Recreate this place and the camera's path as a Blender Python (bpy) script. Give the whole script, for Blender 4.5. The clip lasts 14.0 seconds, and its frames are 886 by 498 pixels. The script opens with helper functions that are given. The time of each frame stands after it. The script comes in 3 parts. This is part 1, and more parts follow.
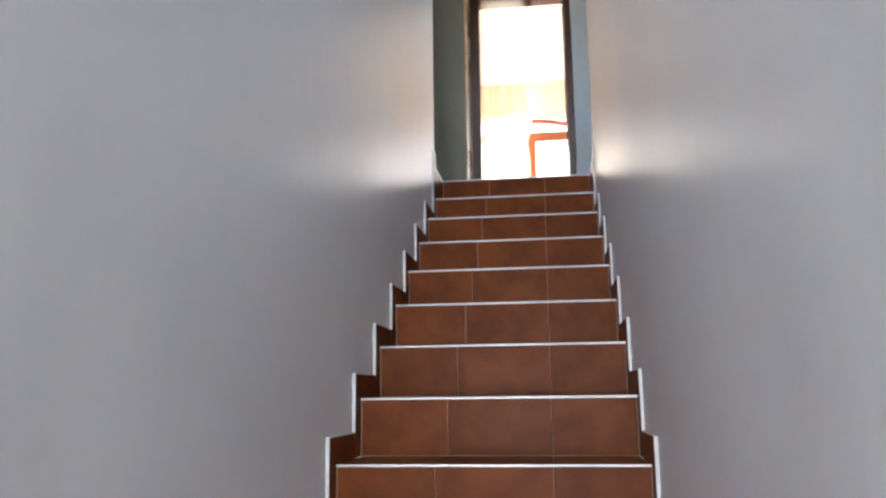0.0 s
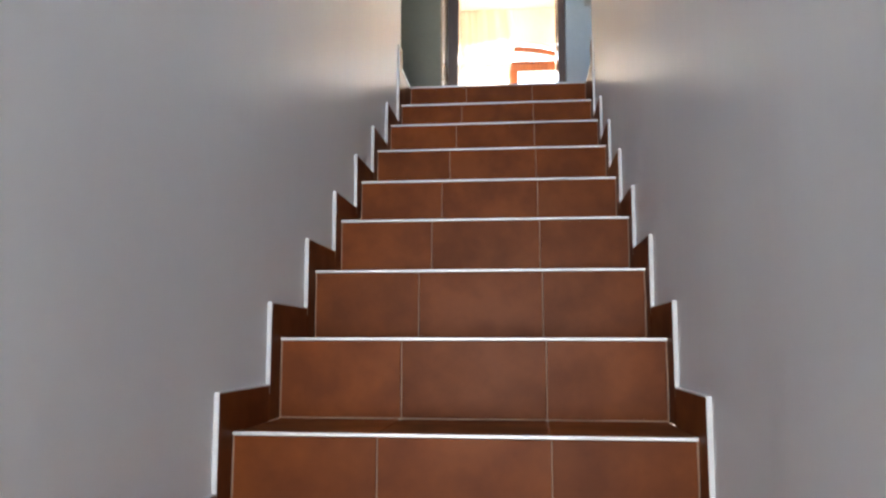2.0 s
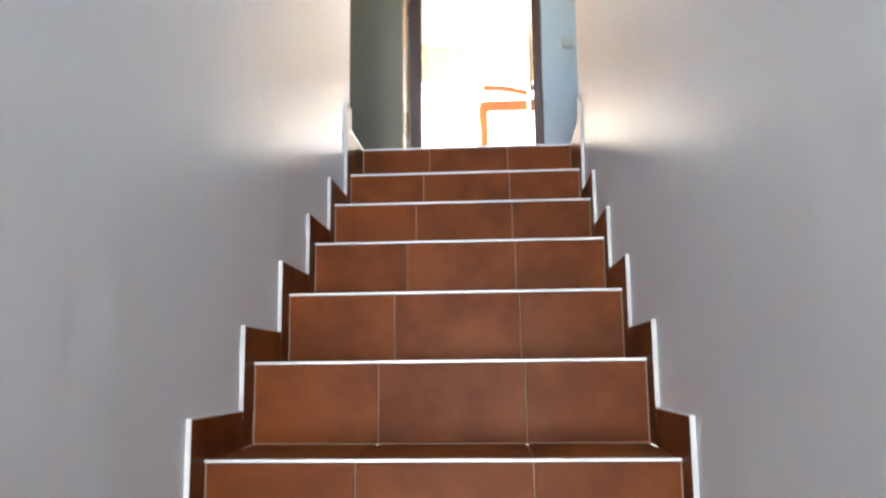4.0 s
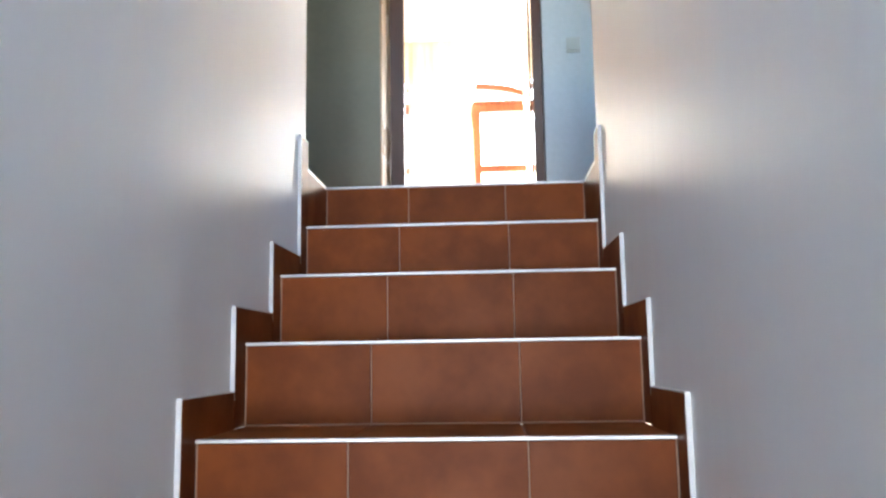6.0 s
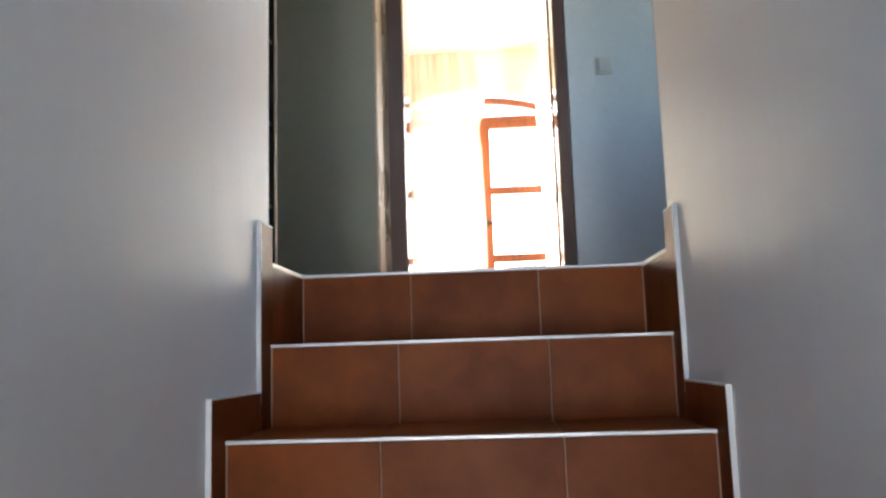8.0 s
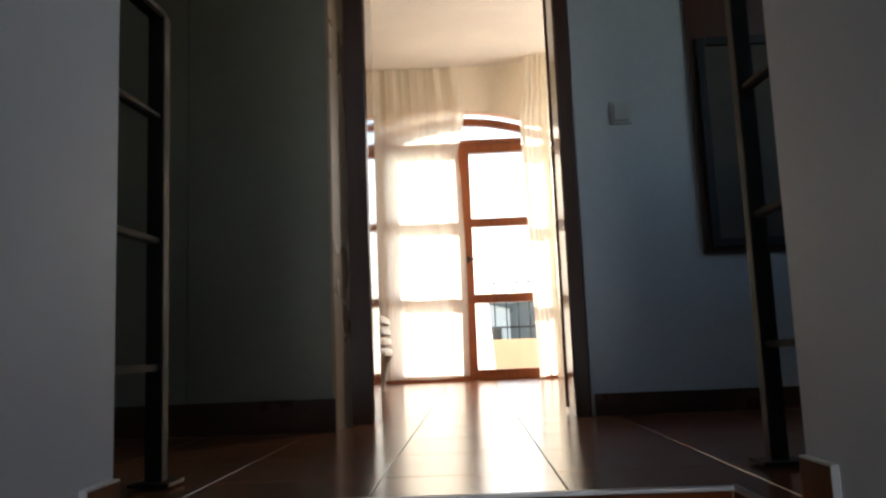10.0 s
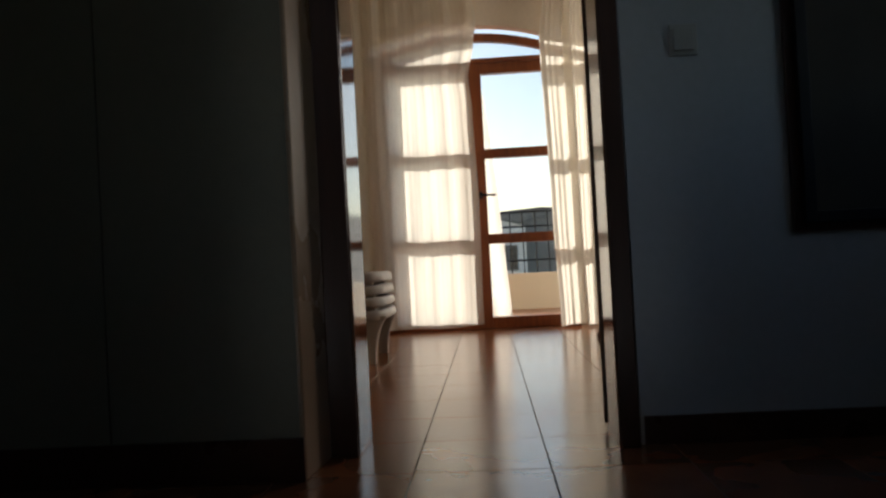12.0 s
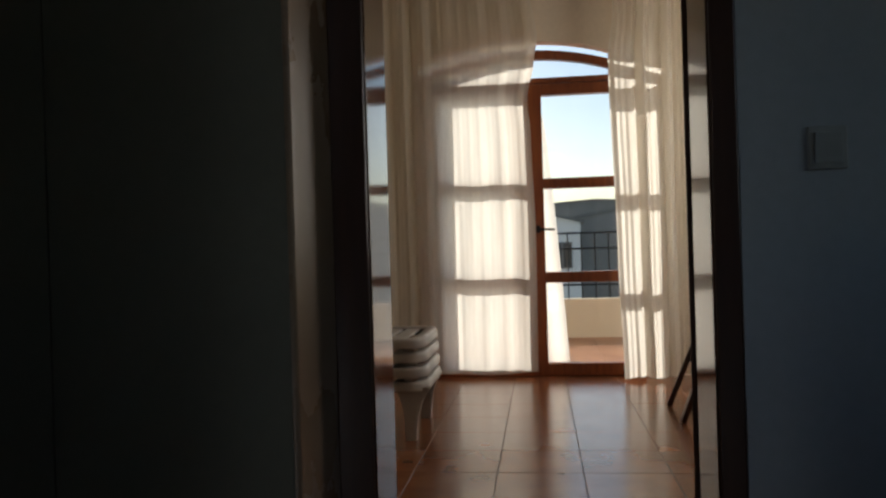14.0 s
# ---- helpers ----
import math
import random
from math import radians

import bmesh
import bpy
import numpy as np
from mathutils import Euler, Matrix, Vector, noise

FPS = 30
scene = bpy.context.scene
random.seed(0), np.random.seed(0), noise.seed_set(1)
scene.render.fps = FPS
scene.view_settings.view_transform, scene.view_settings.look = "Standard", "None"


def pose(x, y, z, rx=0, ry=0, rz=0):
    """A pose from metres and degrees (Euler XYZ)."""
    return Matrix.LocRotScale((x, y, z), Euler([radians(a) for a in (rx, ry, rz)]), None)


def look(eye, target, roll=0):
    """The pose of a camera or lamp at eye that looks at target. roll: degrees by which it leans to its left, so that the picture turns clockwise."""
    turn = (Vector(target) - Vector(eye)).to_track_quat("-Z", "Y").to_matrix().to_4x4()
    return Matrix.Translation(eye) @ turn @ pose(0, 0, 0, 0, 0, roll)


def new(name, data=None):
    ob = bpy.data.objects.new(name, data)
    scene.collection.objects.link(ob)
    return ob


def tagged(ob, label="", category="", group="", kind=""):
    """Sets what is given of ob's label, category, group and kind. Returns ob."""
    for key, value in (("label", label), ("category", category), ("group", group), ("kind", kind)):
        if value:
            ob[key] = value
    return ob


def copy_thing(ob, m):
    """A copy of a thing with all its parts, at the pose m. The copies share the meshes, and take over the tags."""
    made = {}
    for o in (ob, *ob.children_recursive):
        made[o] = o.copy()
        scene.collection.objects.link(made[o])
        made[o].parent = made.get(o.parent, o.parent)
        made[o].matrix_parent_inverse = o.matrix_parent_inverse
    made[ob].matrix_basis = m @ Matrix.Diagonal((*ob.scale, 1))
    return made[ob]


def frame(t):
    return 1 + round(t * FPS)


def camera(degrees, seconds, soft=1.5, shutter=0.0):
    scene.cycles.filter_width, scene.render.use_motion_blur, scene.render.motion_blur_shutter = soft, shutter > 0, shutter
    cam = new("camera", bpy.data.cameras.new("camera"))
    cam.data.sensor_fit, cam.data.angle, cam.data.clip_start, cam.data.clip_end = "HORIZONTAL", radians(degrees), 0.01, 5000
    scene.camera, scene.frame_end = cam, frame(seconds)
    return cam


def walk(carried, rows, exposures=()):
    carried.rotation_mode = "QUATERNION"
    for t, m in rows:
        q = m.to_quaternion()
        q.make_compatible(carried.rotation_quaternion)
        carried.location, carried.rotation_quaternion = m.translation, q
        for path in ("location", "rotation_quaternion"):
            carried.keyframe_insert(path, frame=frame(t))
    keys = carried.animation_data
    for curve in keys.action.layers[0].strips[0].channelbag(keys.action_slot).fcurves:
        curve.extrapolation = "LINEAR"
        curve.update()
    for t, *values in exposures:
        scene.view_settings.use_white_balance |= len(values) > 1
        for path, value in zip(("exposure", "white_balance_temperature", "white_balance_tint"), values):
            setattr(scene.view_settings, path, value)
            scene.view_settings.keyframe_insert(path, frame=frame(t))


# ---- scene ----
cam = camera(58.5, 14.0, 2.5)
PATH = [
    (0, (0.182, -4.646, -1.276), (-0.082, -2.696, -0.918), -0.7),
    (0.5, (0.139, -4.459, -1.268), (-0.1, -2.504, -0.921), -2.0),
    (1, (0.108, -4.28, -1.285), (0.009, -2.307, -0.972), -2.1),
    (1.5, (0.128, -4.083, -1.298), (-0.063, -2.118, -0.975), -1.2),
    (2, (0.126, -3.887, -1.303), (-0.079, -1.911, -1.066), 0.1),
    (2.5, (0.101, -3.664, -1.217), (-0.094, -1.696, -0.921), -0.8),
    (3, (0.105, -3.553, -1.109), (-0.069, -1.584, -0.807), -0.7),
    (5.5, (0.109, -2.79, -0.692), (0.02, -0.815, -0.388), -1.2),
    (6, (0.106, -2.663, -0.589), (-0.005, -0.685, -0.318), -0.9),
    (6.5, (0.101, -2.488, -0.506), (-0.048, -0.517, -0.201), -2.5),
    (7, (0.079, -2.37, -0.407), (0.03, -0.388, -0.145), -1.4),
    (7.5, (0.075, -2.172, -0.337), (-0.013, -0.185, -0.127), -2.2),
    (8, (0.059, -2.047, -0.225), (-0.067, -0.07, 0.047), -1.8),
    (8.5, (0.03, -1.857, -0.129), (-0.114, 0.109, 0.21), -2.4),
    (8.7, (0.047, -1.803, -0.077), (-0.056, 0.171, 0.225), -3.2),
    (10.8, (0.018, -1.04, 0.326), (-0.041, 0.947, 0.547), -2.2),
    (11, (0.018, -0.977, 0.338), (-0.041, 1.014, 0.524), -2.2),
    (11.5, (0.045, -0.821, 0.443), (-0.131, 1.168, 0.547), -2.0),
    (12, (0.05, -0.687, 0.502), (-0.061, 1.309, 0.538), -3.0),
    (12.5, (0.042, -0.529, 0.593), (-0.079, 1.467, 0.622), -0.3),
    (13, (0.041, -0.437, 0.713), (-0.102, 1.558, 0.748), -1.0),
    (13.5, (0.05, -0.292, 0.787), (-0.174, 1.695, 0.819), -1.0),
    (14, (0.033, -0.198, 0.882), (-0.21, 1.787, 0.88), -1.7),
]
EXPOSURE = [(0, 3.77, 6800, 12), (0.7, 3.69, 6850, 12), (1.5, 3.75, 6950, 12), (2.5, 4.12, 7200, 12), (3.0, 4.32, 7200, 11), (5.5, 4.55, 6500, 9), (7.0, 4.28, 6650, 9), (8.0, 3.84, 6750, 9),
            (8.5, 3.5, 6750, 9), (8.7, 3.4, 6750, 9), (10.8, 0.92, 6950, 10), (12.0, 0.30, 6850, 10), (14.0, 0.09, 6600, 10)]
walk(cam, [(t, look(e, g, r)) for t, e, g, r in PATH], EXPOSURE)
# ---- plan ----
R, T, STEPS = 0.185, 0.295, 13          # rise, going, treads below the landing
HW = {-1: 0.4455, 1: 0.4415}            # stair axis to the skirting on either side
WX = {s: w + 0.009 for s, w in HW.items()}   # stair axis to the wall face
FOOT = -(STEPS + 1) * R                 # lower floor
WALL_END = -0.278                       # where the stair walls stop at the landing
TOP = 2.645                             # ceiling
LEFT_Y, RIGHT_Y, ROOM_Y = 1.19, 1.42, 1.60
DL, DR, DH = -0.314, 0.368, 1.93        # door opening
FAR_Y = 5.16                            # inner face of the window wall
BACK = -8.8                             # entrance opening at the foot


# ---- world, sun, large lights ----
SUN_EL, SUN_AZ = 24.0, 38.0     # the sun stands beyond the balcony, a little to the left
world = bpy.data.worlds.new("world")
scene.world = world
world.use_nodes = True
wn = world.node_tree
sky = wn.nodes.new("ShaderNodeTexSky")
sky.sky_type, sky.sun_disc = "NISHITA", False
sky.sun_elevation, sky.sun_rotation = radians(SUN_EL), radians(-SUN_AZ)
wn.nodes["Background"].inputs["Strength"].default_value = 0.15
wn.links.new(sky.outputs["Color"], wn.nodes["Background"].inputs["Color"])
sun = new("sun", bpy.data.lights.new("sun", "SUN"))
sun.data.energy, sun.data.angle, sun.data.color = 4.1, radians(0.5), (1.0, 0.95, 0.87)
sun.matrix_world = look((-math.sin(radians(SUN_AZ)) * 20, math.cos(radians(SUN_AZ)) * 20, math.tan(radians(SUN_EL)) * 20), (0, 0, 0))


def opening_light(name, eye, target, w, h, watts, color):
    lamp = new(name, bpy.data.lights.new(name, "AREA"))
    lamp.data.shape, lamp.data.size, lamp.data.size_y = "RECTANGLE", w, h
    lamp.data.energy, lamp.data.color = watts, color
    lamp.matrix_world = look(eye, target)
    return lamp


# daylight of the entrance at the foot of the stairs and of the balcony door
opening_light("entrance_daylight", (0, BACK - 0.12, FOOT + 1.2), (0, 0, FOOT + 1.5), 0.88, 2.3, 14.5, (0.81, 0.885, 1.0))
# No roof light is known here; unseen lamp added to brighten the stair walls.
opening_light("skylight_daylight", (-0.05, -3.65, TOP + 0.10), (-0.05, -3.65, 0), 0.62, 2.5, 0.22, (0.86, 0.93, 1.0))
# Unseen side lamp, added to brighten the right landing wall.
opening_light("landing_window_daylight", (1.84, 0.45, 1.45), (0, 0.6, 1.0), 0.75, 0.95, 0.012, (0.74, 0.88, 1.0))
opening_light("balcony_daylight", (-0.02, 5.33, 1.02), (-0.02, 0, 1.0), 1.3, 1.8, 3.0, (1.0, 0.97, 0.92))
# Made-up lamp beyond the east wall, added to lift the unlit curtain.
opening_light("room_window_daylight", (1.95, 4.2, 1.5), (-1.2, 4.1, 1.1), 1.0, 1.2, 14.0, (1.0, 0.925, 0.845))

# ---- materials ----


def material(name, color, rough=0.5, metal=0.0, color2=None, scale=6.0, bump=0.0, bump_scale=60.0, spec=0.5, vary=0.0, stretch=(1, 1, 1), detail=6.0, low=0.35, high=0.7, fine=0.07, sheen_range=0.09, relief=0.004):
    """A surface with colour variation at two scales and a fine relief."""
    m = bpy.data.materials.new(name)
    m.use_nodes = True
    t = m.node_tree
    b = t.nodes["Principled BSDF"]
    b.inputs["Roughness"].default_value, b.inputs["Metallic"].default_value = rough, metal
    b.inputs["Specular IOR Level"].default_value = spec
    co = t.nodes.new("ShaderNodeTexCoord")
    mp = t.nodes.new("ShaderNodeMapping")
    mp.inputs["Scale"].default_value = stretch
    t.links.new(co.outputs["Object"], mp.inputs["Vector"])
    vec = mp.outputs["Vector"]
    info = t.nodes.new("ShaderNodeObjectInfo")
    if vary:
        sh = t.nodes.new("ShaderNodeVectorMath")
        sh.operation = "MULTIPLY_ADD"
        cb = t.nodes.new("ShaderNodeCombineXYZ")
        for i in range(3):
            t.links.new(info.outputs["Random"], cb.inputs[i])
        sh.inputs[1].default_value = (37.0, 53.0, 71.0)
        t.links.new(cb.outputs["Vector"], sh.inputs[0])
        t.links.new(vec, sh.inputs[2])
        vec = sh.outputs["Vector"]
    c2 = color2 or tuple(c * 0.86 for c in color)
    n1 = t.nodes.new("ShaderNodeTexNoise")
    n1.inputs["Scale"].default_value, n1.inputs["Detail"].default_value = scale, detail
    t.links.new(vec, n1.inputs["Vector"])
    r1 = t.nodes.new("ShaderNodeMapRange")
    r1.inputs["From Min"].default_value, r1.inputs["From Max"].default_value = low, high
    t.links.new(n1.outputs["Fac"], r1.inputs["Value"])
    mx = t.nodes.new("ShaderNodeMix")
    mx.data_type = "RGBA"
    mx.inputs["A"].default_value, mx.inputs["B"].default_value = (*color, 1), (*c2, 1)
    t.links.new(r1.outputs["Result"], mx.inputs["Factor"])
    out = mx.outputs["Result"]
    n2 = t.nodes.new("ShaderNodeTexNoise")
    n2.inputs["Scale"].default_value, n2.inputs["Detail"].default_value = bump_scale, 4
    t.links.new(vec, n2.inputs["Vector"])
    hs = t.nodes.new("ShaderNodeHueSaturation")
    t.links.new(out, hs.inputs["Color"])
    r2 = t.nodes.new("ShaderNodeMapRange")
    r2.inputs["To Min"].default_value, r2.inputs["To Max"].default_value = 1 - fine, 1 + fine
    t.links.new(n2.outputs["Fac"], r2.inputs["Value"])
    val = r2.outputs["Result"]
    if vary:
        r3 = t.nodes.new("ShaderNodeMapRange")
        r3.inputs["To Min"].default_value, r3.inputs["To Max"].default_value = 1 - vary, 1 + vary
        t.links.new(info.outputs["Random"], r3.inputs["Value"])
        mu = t.nodes.new("ShaderNodeMath")
        mu.operation = "MULTIPLY"
        t.links.new(val, mu.inputs[0])
        t.links.new(r3.outputs["Result"], mu.inputs[1])
        val = mu.outputs["Value"]
    t.links.new(val, hs.inputs["Value"])
    t.links.new(hs.outputs["Color"], b.inputs["Base Color"])
    r4 = t.nodes.new("ShaderNodeMapRange")
    r4.inputs["To Min"].default_value, r4.inputs["To Max"].default_value = max(rough - sheen_range, 0.02), min(rough + sheen_range, 1)
    t.links.new(n1.outputs["Fac"], r4.inputs["Value"])
    t.links.new(r4.outputs["Result"], b.inputs["Roughness"])
    if bump:
        bp = t.nodes.new("ShaderNodeBump")
        bp.inputs["Strength"].default_value, bp.inputs["Distance"].default_value = bump, relief
        t.links.new(n2.outputs["Fac"], bp.inputs["Height"])
        t.links.new(bp.outputs["Normal"], b.inputs["Normal"])
    return m


PLASTER = material("white_satin_plaster", (0.785, 0.79, 0.795), 0.36, color2=(0.75, 0.75, 0.745), scale=0.9, bump=0.36, bump_scale=5.5, fine=0.015, stretch=(1, 1, 0.2), relief=0.018, spec=0.12)
HALL_PAINT = material("pale_blue_grey_paint", (0.45, 0.49, 0.505), 0.55, color2=(0.41, 0.445, 0.46), scale=1.8, bump=0.12, bump_scale=40)
# Darker copy of the hall paint: the left wall's shade is put in.
HALL_SHADED = material("shaded_hall_paint", (0.235, 0.225, 0.17), 0.6, color2=(0.205, 0.198, 0.148), scale=1.8, bump=0.12, bump_scale=40)
RETURN_PAINT = material("beige_gloss_paint", (0.36, 0.24, 0.15), 0.28, color2=(0.30, 0.20, 0.12), scale=2.5, bump=0.06, bump_scale=30)
ROOM_PAINT = material("cream_wall_paint", (0.84, 0.75, 0.62), 0.7, color2=(0.80, 0.71, 0.58), scale=1.5, bump=0.1, bump_scale=40)
CEILING_PAINT = material("white_ceiling_paint", (0.86, 0.80, 0.725), 0.8, scale=1.2, bump=0.08, bump_scale=50)
TERRACOTTA = material("glazed_terracotta", (0.176, 0.043, 0.0085), 0.42, color2=(0.118, 0.0275, 0.0068), spec=0.09, scale=9, bump=0.06, bump_scale=45, vary=0.10, low=0.38, high=0.66)
FLOOR_TILE = material("glossy_floor_terracotta", (0.25, 0.092, 0.038), 0.20, color2=(0.18, 0.066, 0.028), scale=6, bump=0.008, bump_scale=12, sheen_range=0.03, vary=0.06, low=0.38, high=0.66)
# Paler than the other tiles: sunlight on the balcony is put into the colour.
BALCONY_TILE = material("sunlit_terracotta", (0.56, 0.27, 0.12), 0.55, color2=(0.46, 0.21, 0.09), scale=5, bump=0.06, bump_scale=60, vary=0.08)
GROUT = material("pale_cement_grout", (0.33, 0.22, 0.155), 0.85, scale=20, bump=0.2, bump_scale=200)
FLOOR_GROUT = material("brown_cement_grout", (0.10, 0.072, 0.052), 0.85, scale=20, bump=0.2, bump_scale=200)
ALUMINIUM = material("brushed_aluminium", (0.54, 0.54, 0.55), 0.46, metal=0.7, scale=30, bump=0.05, bump_scale=150, stretch=(0.2, 1, 1))
TRIM_WHITE = material("white_tile_trim", (0.66, 0.66, 0.66), 0.4, scale=12, bump=0.05)
DARK_WOOD = material("dark_lacquered_wood", (0.062, 0.023, 0.012), 0.29, color2=(0.046, 0.017, 0.009), scale=9, bump=0.015, bump_scale=50, stretch=(5, 5, 0.5), sheen_range=0.02)
LACQUER = material("polished_dark_lacquer", (0.062, 0.023, 0.012), 0.09, color2=(0.046, 0.017, 0.009), scale=9, bump=0.004, bump_scale=14, stretch=(3, 3, 0.5), sheen_range=0.02)
DOOR_WOOD = material("reddish_brown_window_wood", (0.30, 0.085, 0.025), 0.35, color2=(0.20, 0.050, 0.016), scale=9, bump=0.06, bump_scale=50, stretch=(5, 5, 0.6))
IRON = material("black_painted_iron", (0.008, 0.008, 0.008), 0.5, spec=0.3, scale=20, bump=0.1, bump_scale=90)
BASEBOARD_TILE = material("dark_brown_skirting_tile", (0.060, 0.024, 0.014), 0.30, color2=(0.040, 0.016, 0.010), scale=7, bump=0.05, vary=0.08)
PLASTIC_WHITE = material("white_moulded_plastic", (0.44, 0.42, 0.39), 0.4, scale=4, bump=0.03)
SWITCH_PLASTIC = material("ivory_switch_plastic", (0.44, 0.45, 0.42), 0.35, scale=8)
BLACK_METAL = material("black_handle_metal", (0.02, 0.02, 0.022), 0.35, metal=0.4, scale=20)
PARAPET_PAINT = material("cream_parapet_render", (0.80, 0.68, 0.48), 0.8, color2=(0.74, 0.62, 0.43), scale=3, bump=0.25, bump_scale=60)
HOUSE_RENDER = material("white_house_render", (0.86, 0.82, 0.76), 0.85, color2=(0.80, 0.76, 0.70), scale=0.7, bump=0.2, bump_scale=20)
HOUSE_GREY = material("grey_house_render", (0.27, 0.255, 0.23), 0.85, color2=(0.21, 0.20, 0.18), scale=0.7, bump=0.2, bump_scale=20)
ROOF_GREY = material("grey_roof_sheet", (0.20, 0.19, 0.17), 0.8, color2=(0.155, 0.15, 0.135), scale=1.2, bump=0.2, bump_scale=12)
HOUSE_GLASS = material("dark_far_glass", (0.03, 0.035, 0.04), 0.15, scale=2)
# Unseen ground, made pale so that it bounces light onto the house fronts.
GROUND_MAT = material("pale_bounce_ground", (0.46, 0.42, 0.35), 0.95, color2=(0.30, 0.28, 0.20), scale=0.15, bump=0.3, bump_scale=4)
CONCRETE = material("grey_concrete", (0.35, 0.34, 0.32), 0.9, scale=3, bump=0.2)


def cloth(name, color):
    m = bpy.data.materials.new(name)
    m.use_nodes = True
    t = m.node_tree
    t.nodes.remove(t.nodes["Principled BSDF"])
    out = t.nodes["Material Output"]
    co = t.nodes.new("ShaderNodeTexCoord")
    mp = t.nodes.new("ShaderNodeMapping")
    mp.inputs["Scale"].default_value = (1, 1, 0.12)
    t.links.new(co.outputs["Object"], mp.inputs["Vector"])
    n = t.nodes.new("ShaderNodeTexNoise")
    n.inputs["Scale"].default_value, n.inputs["Detail"].default_value = 60, 5
    t.links.new(mp.outputs["Vector"], n.inputs["Vector"])
    mx = t.nodes.new("ShaderNodeMix")
    mx.data_type = "RGBA"
    mx.inputs["A"].default_value = (*color, 1)
    mx.inputs["B"].default_value = (*(c * 0.86 for c in color), 1)
    t.links.new(n.outputs["Fac"], mx.inputs["Factor"])
    d, tr, mix = t.nodes.new("ShaderNodeBsdfDiffuse"), t.nodes.new("ShaderNodeBsdfTranslucent"), t.nodes.new("ShaderNodeMixShader")
    for s in (d, tr):
        t.links.new(mx.outputs["Result"], s.inputs["Color"])
    mix.inputs["Fac"].default_value = 0.68
    t.links.new(d.outputs["BSDF"], mix.inputs[1])
    t.links.new(tr.outputs["BSDF"], mix.inputs[2])
    t.links.new(mix.outputs["Shader"], out.inputs["Surface"])
    return m


CURTAIN = cloth("cream_curtain_cloth", (0.92, 0.88, 0.795))


def glass(name, tint=(1, 1, 1)):
    m = bpy.data.materials.new(name)
    m.use_nodes = True
    t = m.node_tree
    t.nodes.remove(t.nodes["Principled BSDF"])
    a, g, mix, fr = (t.nodes.new(k) for k in ("ShaderNodeBsdfTransparent", "ShaderNodeBsdfGlossy", "ShaderNodeMixShader", "ShaderNodeFresnel"))
    a.inputs["Color"].default_value = (*tint, 1)
    g.inputs["Roughness"].default_value = 0.02
    fr.inputs["IOR"].default_value = 1.45
    t.links.new(fr.outputs["Fac"], mix.inputs["Fac"])
    t.links.new(a.outputs["BSDF"], mix.inputs[1])
    t.links.new(g.outputs["BSDF"], mix.inputs[2])
    t.links.new(mix.outputs["Shader"], t.nodes["Material Output"].inputs["Surface"])
    return m


GLASS = glass("clear_window_glass", (0.97, 0.98, 0.98))
PRINT = material("dark_brown_print_under_glass", (0.050, 0.041, 0.028), 0.7, color2=(0.036, 0.030, 0.021), scale=5)

# ---- building helpers ----


def solid(bm, x0, x1, y0, y1, z0, z1, bevel=0.0):
    """Adds a box between two corners to bm."""
    r = bmesh.ops.create_cube(bm, size=1, matrix=Matrix.Translation(((x0 + x1) / 2, (y0 + y1) / 2, (z0 + z1) / 2)) @ Matrix.Diagonal((x1 - x0, y1 - y0, z1 - z0, 1)))
    if bevel:
        es = {e for v in r["verts"] for e in v.link_edges}
        bmesh.ops.bevel(bm, geom=list(es), offset=bevel, segments=2, affect="EDGES", profile=0.6)
    return bm


def rod(bm, a, b, r, sides=10):
    """Adds a round bar from a to b to bm."""
    a, b = Vector(a), Vector(b)
    m = Matrix.Translation((a + b) / 2) @ (b - a).to_track_quat("Z", "Y").to_matrix().to_4x4()
    bmesh.ops.create_cone(bm, cap_ends=True, segments=sides, radius1=r, radius2=r, depth=(b - a).length, matrix=m)
    return bm


def beam(bm, a, b, w, d, bevel=0.0):
    """Adds a square bar from a to b, w wide and d deep, to bm."""
    a, b = Vector(a), Vector(b)
    m = Matrix.Translation((a + b) / 2) @ (b - a).to_track_quat("Z", "Y").to_matrix().to_4x4() @ Matrix.Diagonal((w, d, (b - a).length, 1))
    r = bmesh.ops.create_cube(bm, size=1, matrix=m)
    if bevel:
        bmesh.ops.bevel(bm, geom=list({e for v in r["verts"] for e in v.link_edges}), offset=bevel, segments=2, affect="EDGES")
    return bm


def mesh_of(name, bm, mat, smooth=False):
    me = bpy.data.meshes.new(name)
    bmesh.ops.recalc_face_normals(bm, faces=bm.faces)
    bm.to_mesh(me)
    bm.free()
    me.materials.append(mat)
    if smooth:
        for p in me.polygons:
            p.use_smooth = True
    return me


def part(name, bm, mat, parent, label="", smooth=False):
    ob = new(name, mesh_of(name, bm, mat, smooth))
    ob.parent = parent
    return tagged(ob, label)


def thing(name, label, category, group="", kind="", at=(0, 0, 0)):
    ob = new(name)
    ob.location = at
    ob.empty_display_size = 0.1
    return tagged(ob, label, category, group, kind)


def structure(name, bm, mat, label, category):
    return tagged(new(name, mesh_of(name, bm, mat)), label, category, kind="structure")


def box_structure(name, x0, x1, y0, y1, z0, z1, mat, label, category):
    return structure(name, solid(bmesh.new(), x0, x1, y0, y1, z0, z1), mat, label, category)


